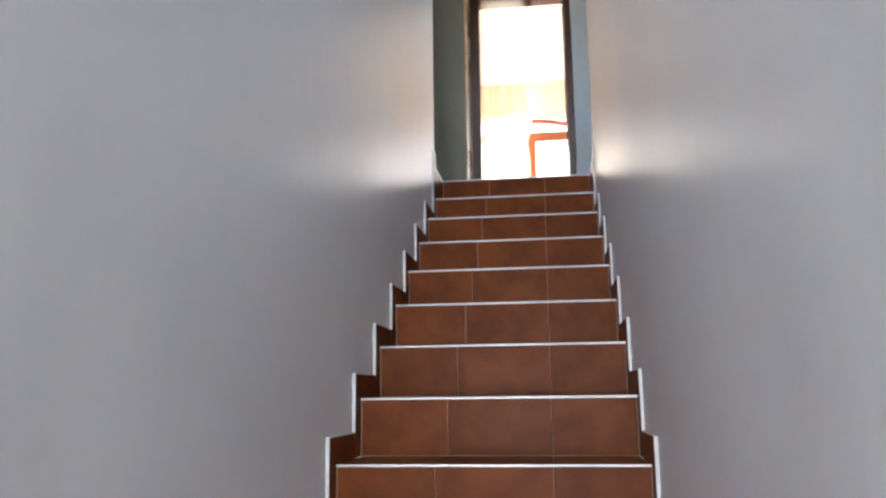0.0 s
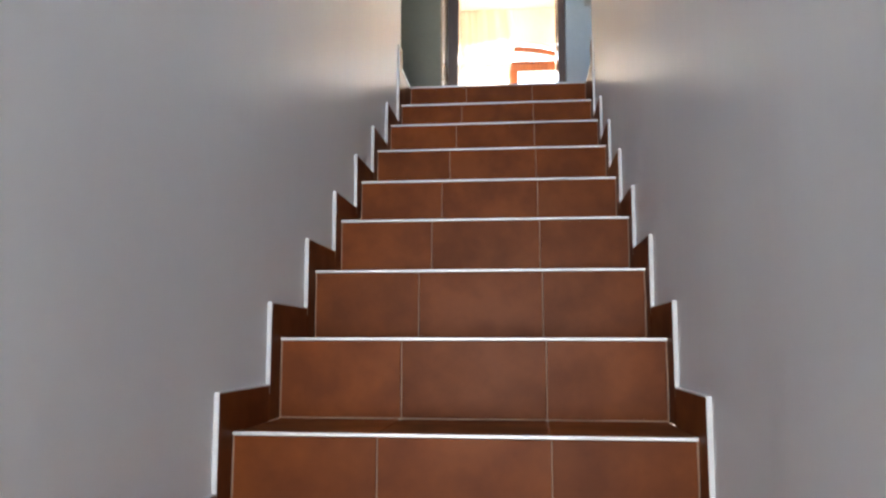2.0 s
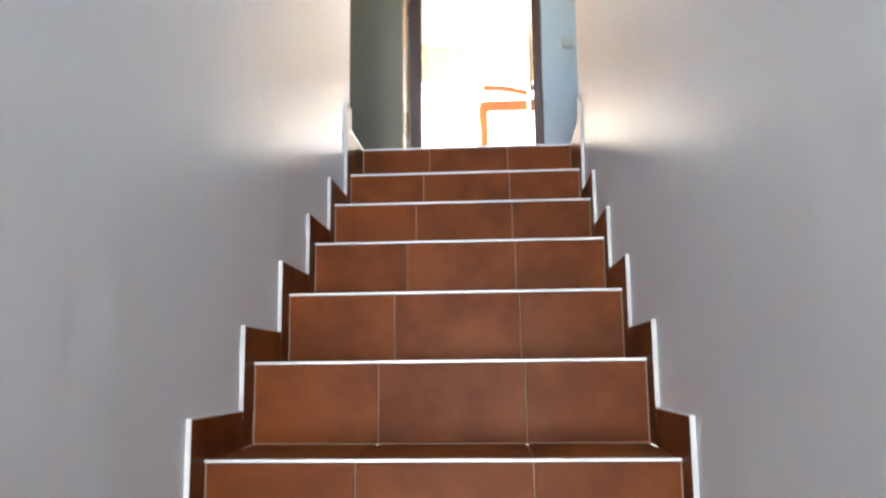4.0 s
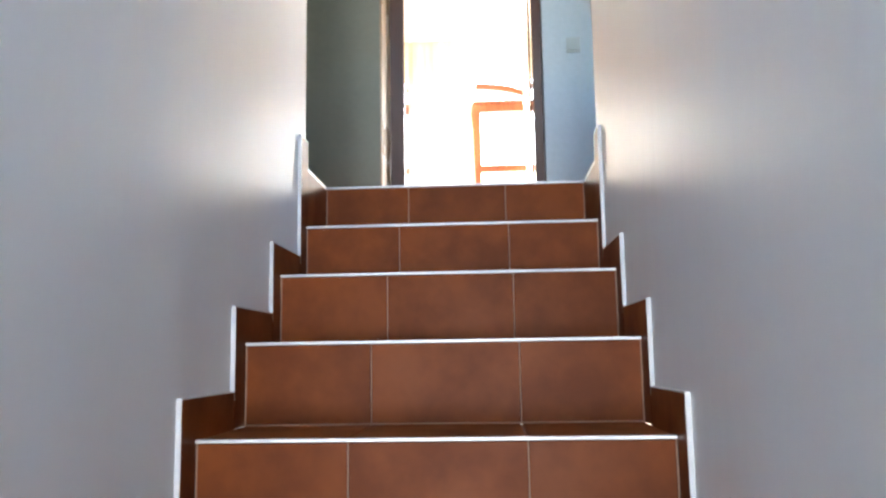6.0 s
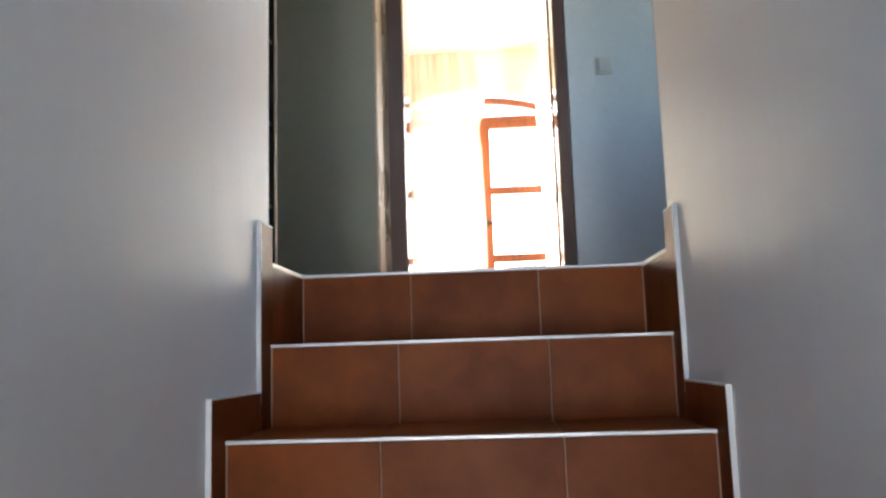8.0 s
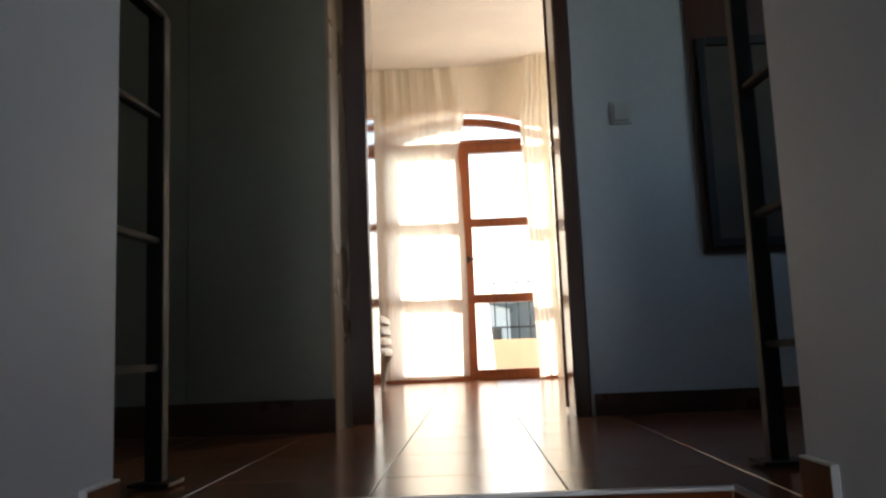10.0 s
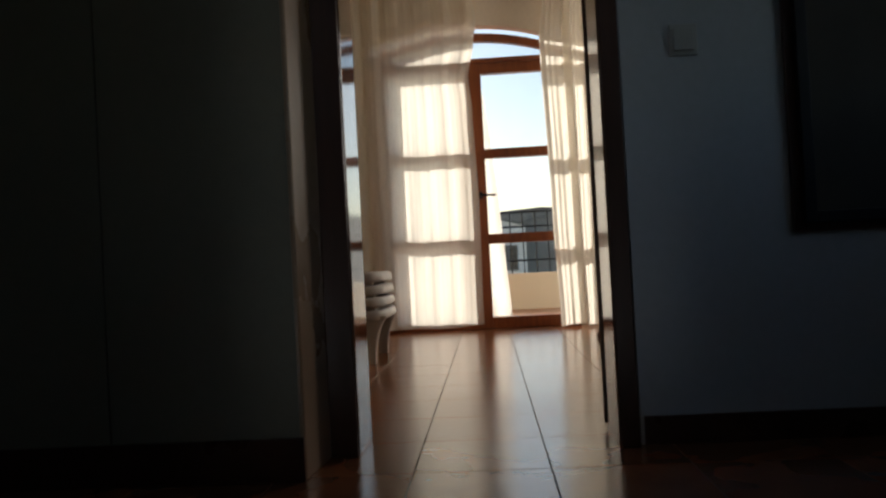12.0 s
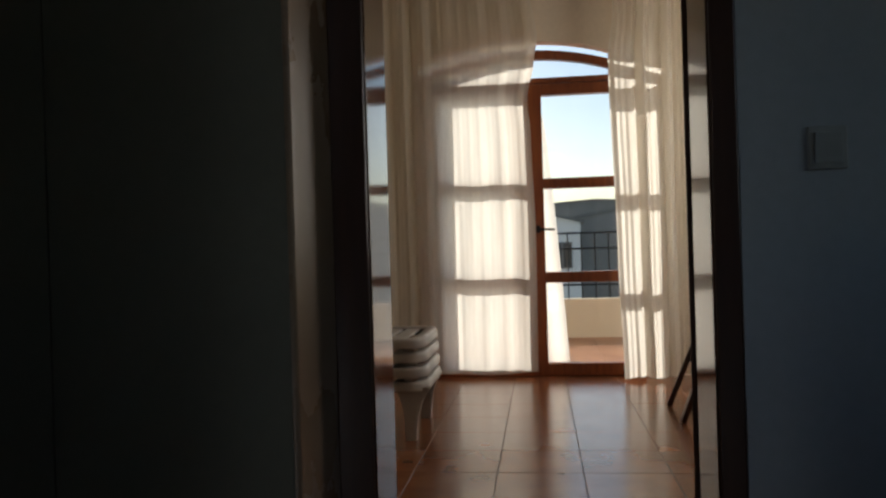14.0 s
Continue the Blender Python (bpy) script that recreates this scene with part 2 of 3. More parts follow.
# walls, ceilings
for sx, nm in ((-1, "left"), (1, "right")):
    a, b = sorted((sx * WX[sx], sx * (WX[sx] + 0.14)))
    box_structure("wall_stair_" + nm, a, b, BACK, WALL_END, FOOT - 0.2, TOP, PLASTER, "smooth white satin-painted plaster wall beside the stairs", "wall")
    a, b = sorted((sx * (WX[sx] + 0.14), sx * 1.75))
    box_structure("wall_landing_south_" + nm, a, b, WALL_END - 0.14, WALL_END, -0.2, TOP, HALL_PAINT, "painted plaster wall of the landing beside the stair opening", "wall")
box_structure("wall_landing_left", -0.883, -0.420, LEFT_Y, ROOM_Y, 0, TOP, HALL_SHADED, "painted landing wall, its shade put into a grey-olive colour", "wall")
box_structure("wall_landing_left_return", -1.75, -0.887, LEFT_Y, ROOM_Y, 0, TOP, HALL_SHADED, "painted wall beyond a vertical joint, its shade put into a grey-olive colour", "wall")
box_structure("wall_joint", -0.887, -0.883, LEFT_Y + 0.012, ROOM_Y, 0, TOP, FLOOR_GROUT, "narrow dark vertical joint in the landing wall", "wall joint")
box_structure("wall_landing_right", DR + 0.06, 1.75, RIGHT_Y, ROOM_Y, 0, TOP, HALL_PAINT, "pale blue-grey painted wall on the landing", "wall")
box_structure("wall_over_door", -0.420, DR + 0.06, RIGHT_Y, ROOM_Y, DH + 0.08, TOP, HALL_PAINT, "painted wall over the doorway", "wall")
box_structure("wall_landing_west", -1.89, -1.75, WALL_END - 0.14, ROOM_Y, -0.2, TOP, HALL_PAINT, "plain painted side wall of the landing", "wall")
# This wall's opening is added so the unseen landing fill lamp shines in.
bm = solid(bmesh.new(), 1.75, 1.89, WALL_END - 0.14, 0.05, -0.2, TOP)
solid(bm, 1.75, 1.89, 0.85, ROOM_Y, -0.2, TOP)
solid(bm, 1.75, 1.89, 0.05, 0.85, -0.2, 0.95)
solid(bm, 1.75, 1.89, 0.05, 0.85, 1.95, TOP)
structure("wall_landing_east", bm, HALL_PAINT, "plain painted side wall of the landing with an opening added for a fill lamp", "wall")
box_structure("wall_room_west", -2.74, -2.60, ROOM_Y, FAR_Y, -0.2, TOP, ROOM_PAINT, "cream painted side wall of the room", "wall")
# No window is known in this wall; the gap serves the room fill lamp.
bm = solid(bmesh.new(), 1.85, 1.99, ROOM_Y, 3.65, -0.2, TOP)
solid(bm, 1.85, 1.99, 4.75, FAR_Y, -0.2, TOP)
solid(bm, 1.85, 1.99, 3.65, 4.75, -0.2, 0.85)
solid(bm, 1.85, 1.99, 3.65, 4.75, 2.15, TOP)
structure("wall_room_east", bm, ROOM_PAINT, "cream painted side wall of the room with an opening added for a fill lamp", "wall")
box_structure("wall_room_south_left", -2.60, -0.392, ROOM_Y, ROOM_Y + 0.012, 0, TOP, ROOM_PAINT, "cream painted wall of the room beside the doorway", "wall")
box_structure("wall_room_south_right", DR + 0.06, 1.85, ROOM_Y, ROOM_Y + 0.012, 0, TOP, ROOM_PAINT, "cream painted wall of the room beside the doorway", "wall")
# The hole in this ceiling is made up, for the stair fill lamp.
bm = solid(bmesh.new(), -1.89, 1.89, -2.35, ROOM_Y, TOP, TOP + 0.15)
solid(bm, -1.89, 1.89, -5.14, -4.95, TOP, TOP + 0.15)
solid(bm, -1.89, -0.40, -4.95, -2.35, TOP, TOP + 0.15)
solid(bm, 0.30, 1.89, -4.95, -2.35, TOP, TOP + 0.15)
structure("ceiling_hall", bm, CEILING_PAINT, "plain white ceiling over stairs and landing with a hole added for a fill lamp", "ceiling")
box_structure("ceiling_room", -2.74, 1.99, ROOM_Y, FAR_Y + 0.11, TOP, TOP + 0.15, CEILING_PAINT, "plain white room ceiling glowing warm in the sunlight", "ceiling")
# foot of the stairs: floor and a back wall with the entrance opening
box_structure("floor_entrance", -WX[-1], WX[1], BACK, -STEPS * T + 0.01, FOOT - 0.2, FOOT, GROUT, "cement bed under the tiled floor at the foot of the stairs", "floor")
# Unseen head wall and low ceiling, added to keep the entrance light in.
box_structure("wall_entrance_head", -WX[-1], WX[1], -5.14, -5.0, FOOT + 2.6, TOP, PLASTER, "unseen plain white wall added over the entrance passage", "wall")
box_structure("ceiling_entrance", -WX[-1], WX[1], BACK, -5.14, FOOT + 2.6, FOOT + 2.75, CEILING_PAINT, "unseen low white ceiling added to hold in the entrance light", "ceiling")
box_structure("doorstep_entrance", -0.62, 0.62, BACK - 1.2, BACK, FOOT - 0.2, FOOT - 0.02, CONCRETE, "concrete doorstep outside the entrance opening", "doorstep")
# slabs
box_structure("floor", -2.60, 1.85, 0.012, FAR_Y + 0.01, -0.2, -0.0012, FLOOR_GROUT, "cement bed under the terracotta floor of landing and room", "floor")
for sx, nm in ((-1, "left"), (1, "right")):
    a, b = sorted((sx * (HW[sx] + 0.012), sx * 1.75))
    box_structure("floor_notch_" + nm, a, b, WALL_END, 0.012, -0.2, -0.0012, FLOOR_GROUT, "cement bed under the landing floor beside the top step", "floor")


# window wall with an arched opening through it
WC, WHALF, W_SPRING, W_RISE = -0.016, 0.73, 2.10, 0.155


def arch_z(x, spring=W_SPRING, rise=W_RISE, half=WHALF):
    rad = (half * half + rise * rise) / (2 * rise)
    return spring + rise - rad + math.sqrt(max(rad * rad - (x - WC) ** 2, 0))


def arched_wall():
    bm = bmesh.new()
    y0, y1 = FAR_Y, FAR_Y + 0.11
    solid(bm, -2.74, WC - WHALF, y0, y1, -0.2, TOP)
    solid(bm, WC + WHALF, 1.99, y0, y1, -0.2, TOP)
    n = 16
    xs = [WC - WHALF + 2 * WHALF * i / n for i in range(n + 1)]
    for a, b in zip(xs, xs[1:]):
        v = [bm.verts.new(p) for p in ((a, y0, arch_z(a)), (b, y0, arch_z(b)), (b, y0, TOP), (a, y0, TOP), (a, y1, arch_z(a)), (b, y1, arch_z(b)), (b, y1, TOP), (a, y1, TOP))]
        for f in ((0, 1, 2, 3), (7, 6, 5, 4), (0, 4, 5, 1), (3, 2, 6, 7)):
            bm.faces.new([v[i] for i in f])
    bmesh.ops.remove_doubles(bm, verts=bm.verts, dist=1e-5)
    return bm


structure("wall_room_window", arched_wall(), ROOM_PAINT, "cream wall with an arched balcony-door opening", "wall")

# ---- staircase: steps with riser tiles, tread tiles, metal nosings and skirting ----
JX = (-HW[-1], -0.159, 0.173, HW[1])
RAISED = 0.005                          # treads below the last lie this much above an even pitch
SKIRT_FWD, SKIRT_UP = 0.075, 0.085 - RAISED
stairs = thing("staircase", "steep straight staircase clad in glazed terracotta tiles with metal nosings", "stairs", kind="structure")


def tile_mesh(name, w, d, h, mat, bevel=0.0025):
    """A tile of w x d x h with softened edges, its middle at the origin."""
    bm = bmesh.new()
    bmesh.ops.create_cube(bm, size=1, matrix=Matrix.Diagonal((w, d, h, 1)))
    bmesh.ops.bevel(bm, geom=list(bm.edges), offset=bevel, segments=1, affect="EDGES")
    return mesh_of(name, bm, mat)


GAP, END = 0.0024, 0.0022               # joints between tiles and beside the skirting
CUT = [(a + (END if i == 0 else 0), b - (END if i == 2 else 0)) for i, (a, b) in enumerate(zip(JX, JX[1:]))]
riser_meshes = [tile_mesh("riser_tile", b - a - GAP, 0.010, R - 0.0105, TERRACOTTA, 0.0016) for a, b in CUT]
tread_meshes = [tile_mesh("tread_tile", b - a - GAP, T - 0.014, 0.010, TERRACOTTA) for a, b in CUT]


def put(name, me, parent, at, label=""):
    ob = new(name, me)
    ob.parent, ob.location = parent, at
    return tagged(ob, label)


bm = solid(bmesh.new(), -HW[-1], HW[1], -0.003, 0.011, 0.0012, 0.0085, 0.0018)
nosing_mesh = mesh_of("nosing", bm, ALUMINIUM)
core_mesh = mesh_of("step", solid(bmesh.new(), -HW[-1], HW[1], 0.0028, T + 0.002, -R - 0.002, -0.0028), GROUT)
skirt_mesh = {}
for sx in (-1, 1):
    a, b = sorted((sx * (HW[sx] - 0.0005), sx * WX[sx]))
    skirt_mesh[sx] = (mesh_of("skirting_tile", solid(bmesh.new(), a, b, -SKIRT_FWD + 0.003, T - SKIRT_FWD - 0.0005, -R, SKIRT_UP - 0.003), TERRACOTTA),
                      mesh_of("skirting_edge", solid(solid(bmesh.new(), a, b, -SKIRT_FWD, -SKIRT_FWD + 0.003, -R + SKIRT_UP - 0.02, SKIRT_UP), a, b, -SKIRT_FWD + 0.003, T - SKIRT_FWD, SKIRT_UP - 0.003, SKIRT_UP), TRIM_WHITE))
for k in range(1, STEPS + 1):
    step = put("step", core_mesh, stairs, (0, -k * T, -k * R + (RAISED if k > 1 else 0)))
    for i in range(3):
        mid = sum(CUT[i]) / 2
        put("riser_tile", riser_meshes[i], step, (mid, 0.005, -R / 2 - 0.00225))
        put("tread_tile", tread_meshes[i], step, (mid, T / 2 + 0.006, -0.005))
    put("nosing", nosing_mesh, step, (0, 0, -0.008), "pale metal edge strip")
    if k > 1:
        for sx in (-1, 1):
            put("skirting_tile", skirt_mesh[sx][0], step, (0, 0, 0))
            put("skirting_edge", skirt_mesh[sx][1], step, (0, 0, 0), "white tile edge")
# top riser under the landing edge, the tall end skirtings and the cheeks beside the last tread
top = part("top_step", solid(bmesh.new(), -HW[-1] - 0.005, HW[1] + 0.005, 0.0028, 0.030, -R, -0.008), GROUT, stairs)
for i in range(3):
    put("riser_tile", riser_meshes[i], top, (sum(CUT[i]) / 2, 0.005, -R / 2 - 0.00225))
part("landing_nosing", solid(bmesh.new(), -HW[-1], HW[1], -0.003, 0.010, -0.007, 0.001, 0.002), ALUMINIUM, top, "thin pale metal strip on the landing edge")
for sx in (-1, 1):
    a, b = sorted((sx * (HW[sx] - 0.0005), sx * WX[sx]))
    end = part("end_skirting", solid(bmesh.new(), a, b, -T - SKIRT_FWD + 0.003, WALL_END, -2 * R, SKIRT_UP + RAISED - 0.003), TERRACOTTA, stairs, "tall skirting tile at the end of the stair wall")
    part("skirting_edge", solid(solid(bmesh.new(), a, b, -T - SKIRT_FWD, -T - SKIRT_FWD + 0.003, -2 * R + SKIRT_UP - 0.02, SKIRT_UP + RAISED), a, b, -T - SKIRT_FWD + 0.003, WALL_END, SKIRT_UP + RAISED - 0.003, SKIRT_UP + RAISED), TRIM_WHITE, end, "white tile edge")
    cheek = part("cheek_tile", solid(bmesh.new(), a, b, WALL_END, 0.010, -R, -0.008), TERRACOTTA, stairs, "terracotta tile on the side of the top step")
    part("cheek_trim", solid(bmesh.new(), a, b, WALL_END, 0.010, -0.008, 0.002, 0.002), ALUMINIUM, cheek, "pale metal edge strip")

# ---- doorway lining, glossy dark wood ----
door = thing("door_frame", "glossy dark-brown lacquered wooden door frame with its leaf open", "door frame", kind="structure", at=(0, RIGHT_Y, 0))


def at_door(x0, x1, y0, y1, z0, z1, bevel=0.004):
    return solid(bmesh.new(), x0, x1, y0 - RIGHT_Y, y1 - RIGHT_Y, z0, z1, bevel)


part("jamb", at_door(DL - 0.025, DL, RIGHT_Y - 0.012, ROOM_Y + 0.02, 0.001, DH), LACQUER, door)
part("jamb", at_door(DR, DR + 0.025, RIGHT_Y - 0.012, ROOM_Y + 0.02, 0.001, DH), LACQUER, door)
part("head", at_door(DL - 0.025, DR + 0.025, RIGHT_Y - 0.012, ROOM_Y + 0.02, DH, DH + 0.03), LACQUER, door)
part("casing", at_door(-0.3915, DL - 0.004, RIGHT_Y - 0.022, RIGHT_Y - 0.001, 0.001, DH + 0.08), DARK_WOOD, door)
part("casing", at_door(DR + 0.004, DR + 0.054, RIGHT_Y - 0.022, RIGHT_Y - 0.001, 0.001, DH + 0.08), DARK_WOOD, door)
part("head_casing", at_door(DL - 0.004, DR + 0.004, RIGHT_Y - 0.022, RIGHT_Y - 0.001, DH + 0.012, DH + 0.08), DARK_WOOD, door)
# the painted end of the wall that stands forward beside the frame, its edge rounded
bm = bmesh.new()
prof = [(-0.4195, LEFT_Y + 0.001)] + [(-0.418 + 0.010 * math.sin(radians(a)), LEFT_Y + 0.011 - 0.010 * math.cos(radians(a))) for a in range(0, 91, 15)] + [(-0.3925, RIGHT_Y - 0.0225), (-0.3925, RIGHT_Y - 0.001), (-0.4195, RIGHT_Y - 0.001)]
lo = [bm.verts.new((x, y, 0.001)) for x, y in prof]
hi = [bm.verts.new((x, y, TOP - 0.001)) for x, y in prof]
bm.faces.new(lo[::-1]), bm.faces.new(hi)
for i in range(len(lo)):
    j = (i + 1) % len(lo)
    bm.faces.new((lo[i], lo[j], hi[j], hi[i]))
structure("wall_return", bm, RETURN_PAINT, "beige gloss-painted narrow wall end beside the door frame", "wall")

# the leaf stands open into the room, past a right angle
leaf_door = thing("door_1", "dark-brown wooden door leaf standing wide open into the room", "door", kind="structure", at=(DR - 0.007, ROOM_Y + 0.026, 0))
leaf_door.rotation_euler = (0, 0, radians(-19))
part("leaf", solid(bmesh.new(), 0, 0.038, 0, 0.68, 0.018, DH - 0.006, 0.003), DARK_WOOD, leaf_door)
for z in (0.25, 1.0, 1.70):
    part("hinge", rod(bmesh.new(), (0.036, -0.004, z), (0.036, -0.004, z + 0.09), 0.006), BLACK_METAL, leaf_door, "dark metal hinge")

# baseboards of the landing
box_structure("baseboard_left", -1.75, -0.409, LEFT_Y - 0.011, LEFT_Y - 0.001, 0.001, 0.104, BASEBOARD_TILE, "dark brown tile baseboard", "baseboard")
box_structure("baseboard_right", DR + 0.068, 1.75, RIGHT_Y - 0.011, RIGHT_Y - 0.001, 0.001, 0.075, BASEBOARD_TILE, "dark brown tile baseboard", "baseboard")

# ---- balcony door: two leaves, transom and arched fanlight ----
FY0, FY1 = 5.185, 5.245
balcony_door = thing("balcony_door", "arched two-leaf wooden balcony door with glazing bars", "balcony door", kind="structure", at=(WC, FY0, 0))


def at_win(bm, x0, x1, z0, z1, y0=FY0, y1=FY1, bevel=0.006):
    return solid(bm, x0 - WC, x1 - WC, y0 - FY0, y1 - FY0, z0, z1, bevel)


for s in (-1, 1):
    a, b = sorted((WC + s * WHALF, WC + s * (WHALF - 0.035)))
    part("frame_post", at_win(bmesh.new(), a, b, 0.001, arch_z(WC + s * (WHALF - 0.03))), DOOR_WOOD, balcony_door)
part("transom", at_win(bmesh.new(), WC - WHALF + 0.035, WC + WHALF - 0.035, 1.972, 2.012), DOOR_WOOD, balcony_door)
bm = bmesh.new()
n = 20
prev = None
for i in range(n + 1):
    x = WC - WHALF + 0.002 + (2 * WHALF - 0.004) * i / n
    zo = arch_z(x) - 0.055
    ring = [bm.verts.new((x - WC, yy - FY0, zz)) for yy, zz in ((FY0, zo), (FY1, zo), (FY1, zo - 0.058), (FY0, zo - 0.058))]
    if prev:
        for j in range(4):
            bm.faces.new((prev[j], ring[j], ring[(j + 1) % 4], prev[(j + 1) % 4]))
    else:
        bm.faces.new(ring)
    prev = ring
bm.faces.new(prev)
part("arch_head", bm, DOOR_WOOD, balcony_door)



def pane(x0, x1, z0, z1, parent):
    ob = part("pane", at_win(bmesh.new(), x0, x1, z0, z1, FY0 + 0.028, FY0 + 0.034, 0), GLASS, parent, "clear glass pane")
    ob.visible_shadow = False


bm = bmesh.new()
pts = []
for i in range(13):
    x = WC - WHALF + 0.03 + (2 * WHALF - 0.06) * i / 12
    pts.append((x - WC, arch_z(x) - 0.10))
ring0 = [bm.verts.new((x, 0.03, z)) for x, z in [(pts[0][0], 2.005)] + pts + [(pts[-1][0], 2.005)]]
ring1 = [bm.verts.new((v.co.x, 0.035, v.co.z)) for v in ring0]
bm.faces.new(ring0), bm.faces.new(ring1[::-1])
for i in range(len(ring0)):
    j = (i + 1) % len(ring0)
    bm.faces.new((ring0[i], ring0[j], ring1[j], ring1[i]))
part("fanlight_pane", bm, GLASS, balcony_door, "clear glass pane").visible_shadow = False


def leaf(x0, x1):
    lf = part("leaf", at_win(at_win(bmesh.new(), x0, x0 + 0.085, 0.002, 1.968, FY0 - 0.012), x1 - 0.085, x1, 0.002, 1.968, FY0 - 0.012), DOOR_WOOD, balcony_door)
    xa, xb = x0 + 0.083, x1 - 0.083
    for z0, z1, nm in ((0.002, 0.085, "bottom_rail"), (0.627, 0.700, "glazing_bar"), (1.262, 1.332, "glazing_bar"), (1.892, 1.968, "top_rail")):
        part(nm, at_win(bmesh.new(), xa, xb, z0, z1, FY0 - 0.009), DOOR_WOOD, lf)
    for z0, z1 in ((0.080, 0.632), (0.695, 1.267), (1.327, 1.897)):
        pane(xa - 0.003, xb + 0.003, z0, z1, lf)
    return lf


leaf(WC - WHALF + 0.037, WC - 0.001)
right_leaf = leaf(WC + 0.001, WC + WHALF - 0.037)
part("astragal", at_win(bmesh.new(), WC - 0.016, WC + 0.016, 0.003, 1.966, FY1 - 0.002, FY1 + 0.012, 0.003), DOOR_WOOD, right_leaf)
bm = at_win(bmesh.new(), 0.014, 0.040, 0.965, 1.015, FY0 - 0.020, FY0 - 0.012, 0.003)
rod(bm, (0.027 - WC, -0.055, 0.99), (0.027 - WC, -0.015, 0.99), 0.009)
rod(bm, (0.025 - WC, -0.052, 0.99), (0.135 - WC, -0.052, 0.985), 0.008)
part("handle", bm, BLACK_METAL, right_leaf, "black metal lever handle")
box_structure("door_sill", WC - WHALF, WC + WHALF, FAR_Y + 0.01, FAR_Y + 0.11, -0.006, 0.001, TERRACOTTA, "terracotta sill of the balcony door", "sill")

# ---- curtains ----


def curtain(name, x0, x1, z0, z1, y, folds, depth, label, seed, calm=0.0, left=(), right=(), mat=CURTAIN, group="curtains of the balcony door"):
    """A hanging sheet with irregular vertical folds.
    calm: how flat it hangs past the first third of its width.
    left, right: (height share, offset) steps by which that edge swings out."""

    def swing(steps, v):
        for (a, p), (b, q) in zip(steps, steps[1:]):
            if a <= v <= b:
                w = (v - a) / (b - a)
                return p + (q - p) * w * w * (3 - 2 * w)
        return 0.0

    rnd = random.Random(seed)
    waves = [(folds * f * rnd.uniform(0.85, 1.15), rnd.uniform(0, 6.28), rnd.uniform(-1, 1), a) for f, a in ((0.45, 0.45), (0.8, 0.7), (1.25, 0.6), (2.1, 0.28), (3.7, 0.12))]
    ph = [rnd.uniform(0, 6.28) for _ in range(6)]
    bm = bmesh.new()
    nx, nz = 150, 60
    rows = []
    for j in range(nz + 1):
        v = j / nz
        row = []
        for i in range(nx + 1):
            u = i / nx
            w = x0 + (x1 - x0) * u + swing(left, v) * (1 - u) ** 2 + swing(right, v) * u ** 3
            flat = 1 - calm * min(max((u - 0.34) * 4, 0), 1) * (1 - 0.35 * v)
            yy = 0.0
            for k, p, lean, a in waves:
                yy += a * math.sin(2 * math.pi * k * u + p + lean * 1.1 * v + 0.7 * math.sin(2.2 * v + p))
            yy *= depth * flat * (0.8 + 0.2 * v)
            # soft slack creases where the cloth hangs flat
            yy += 0.0036 * math.sin(46 * u - 7 * v + ph[0]) * math.sin(5 * v + 9 * u + ph[1]) + 0.0050 * math.sin(21 * u + 4.5 * v + ph[2]) * math.sin(3 * v + ph[3])
            yy += 0.003 * math.sin(3.1 * v + 4 * u)
            zz = z0 + (z1 - z0) * v + (0.010 * math.sin(9 * u + ph[1]) + 0.016 * math.sin(3 * u + ph[4])) * (1 - v)
            row.append(bm.verts.new((w - (x0 + x1) / 2, yy, zz - z0)))
        rows.append(row)
    for r0, r1 in zip(rows, rows[1:]):
        for i in range(nx):
            bm.faces.new((r0[i], r0[i + 1], r1[i + 1], r1[i]))
    ob = new(name, mesh_of(name, bm, mat, True))
    ob.location = ((x0 + x1) / 2, y, z0)
    return tagged(ob, label, "curtain", group)


curtain("curtain", -1.10, 0.006, 0.022, 2.63, 5.115, 8, 0.018, "cream cloth curtain with window-bar shadows drawn across one leaf", 3, calm=0.82,
        right=((0, -0.005), (0.35, 0.004), (0.62, -0.012), (0.70, -0.030), (0.80, 0.022), (0.86, 0.048), (1, 0.0)))
curtain("curtain", 0.548, 1.02, 0.020, 2.63, 4.920, 4.6, 0.030, "cream cloth curtain gathered in deep sunlit folds", 8,
        left=((0, 0.0), (0.3, -0.022), (0.78, -0.050), (0.9, -0.012), (1, 0.0)))


def caught_cloth():
    """The corner of the curtain that hangs out past the leaf."""
    bm = bmesh.new()
    nx, nz = 14, 26
    rows = []
    for j in range(nz + 1):
        v = j / nz
        row = []
        for i in range(nx + 1):
            u = i / nx
            x = -0.02 + (0.092 + 0.148 * (1 - v) ** 0.75) * u
            row.append(bm.verts.new((x, 0.012 * math.sin(9 * u + 2 * v) * (1.2 - v), 1.78 * v)))
        rows.append(row)
    for r0, r1 in zip(rows, rows[1:]):
        for i in range(nx):
            bm.faces.new((r0[i], r0[i + 1], r1[i + 1], r1[i]))
    ob = new("curtain", mesh_of("curtain", bm, CURTAIN, True))
    ob.location = (0, 5.30, 0.012)
    tagged(ob, "corner of the cream curtain caught outside the door leaf", "curtain", "curtains of the balcony door")


caught_cloth()

# ---- railing, parapet, house outside ----
box_structure("balcony_floor", -3.2, 3.2, FAR_Y + 0.11, 7.5, -0.25, -0.02, TERRACOTTA, "terracotta balcony floor in the sun", "balcony")
box_structure("parapet", -3.2, 3.2, 7.5, 7.64, -0.25, 0.355, PARAPET_PAINT, "low cream rendered balcony parapet wall", "parapet")
ground = bmesh.new()
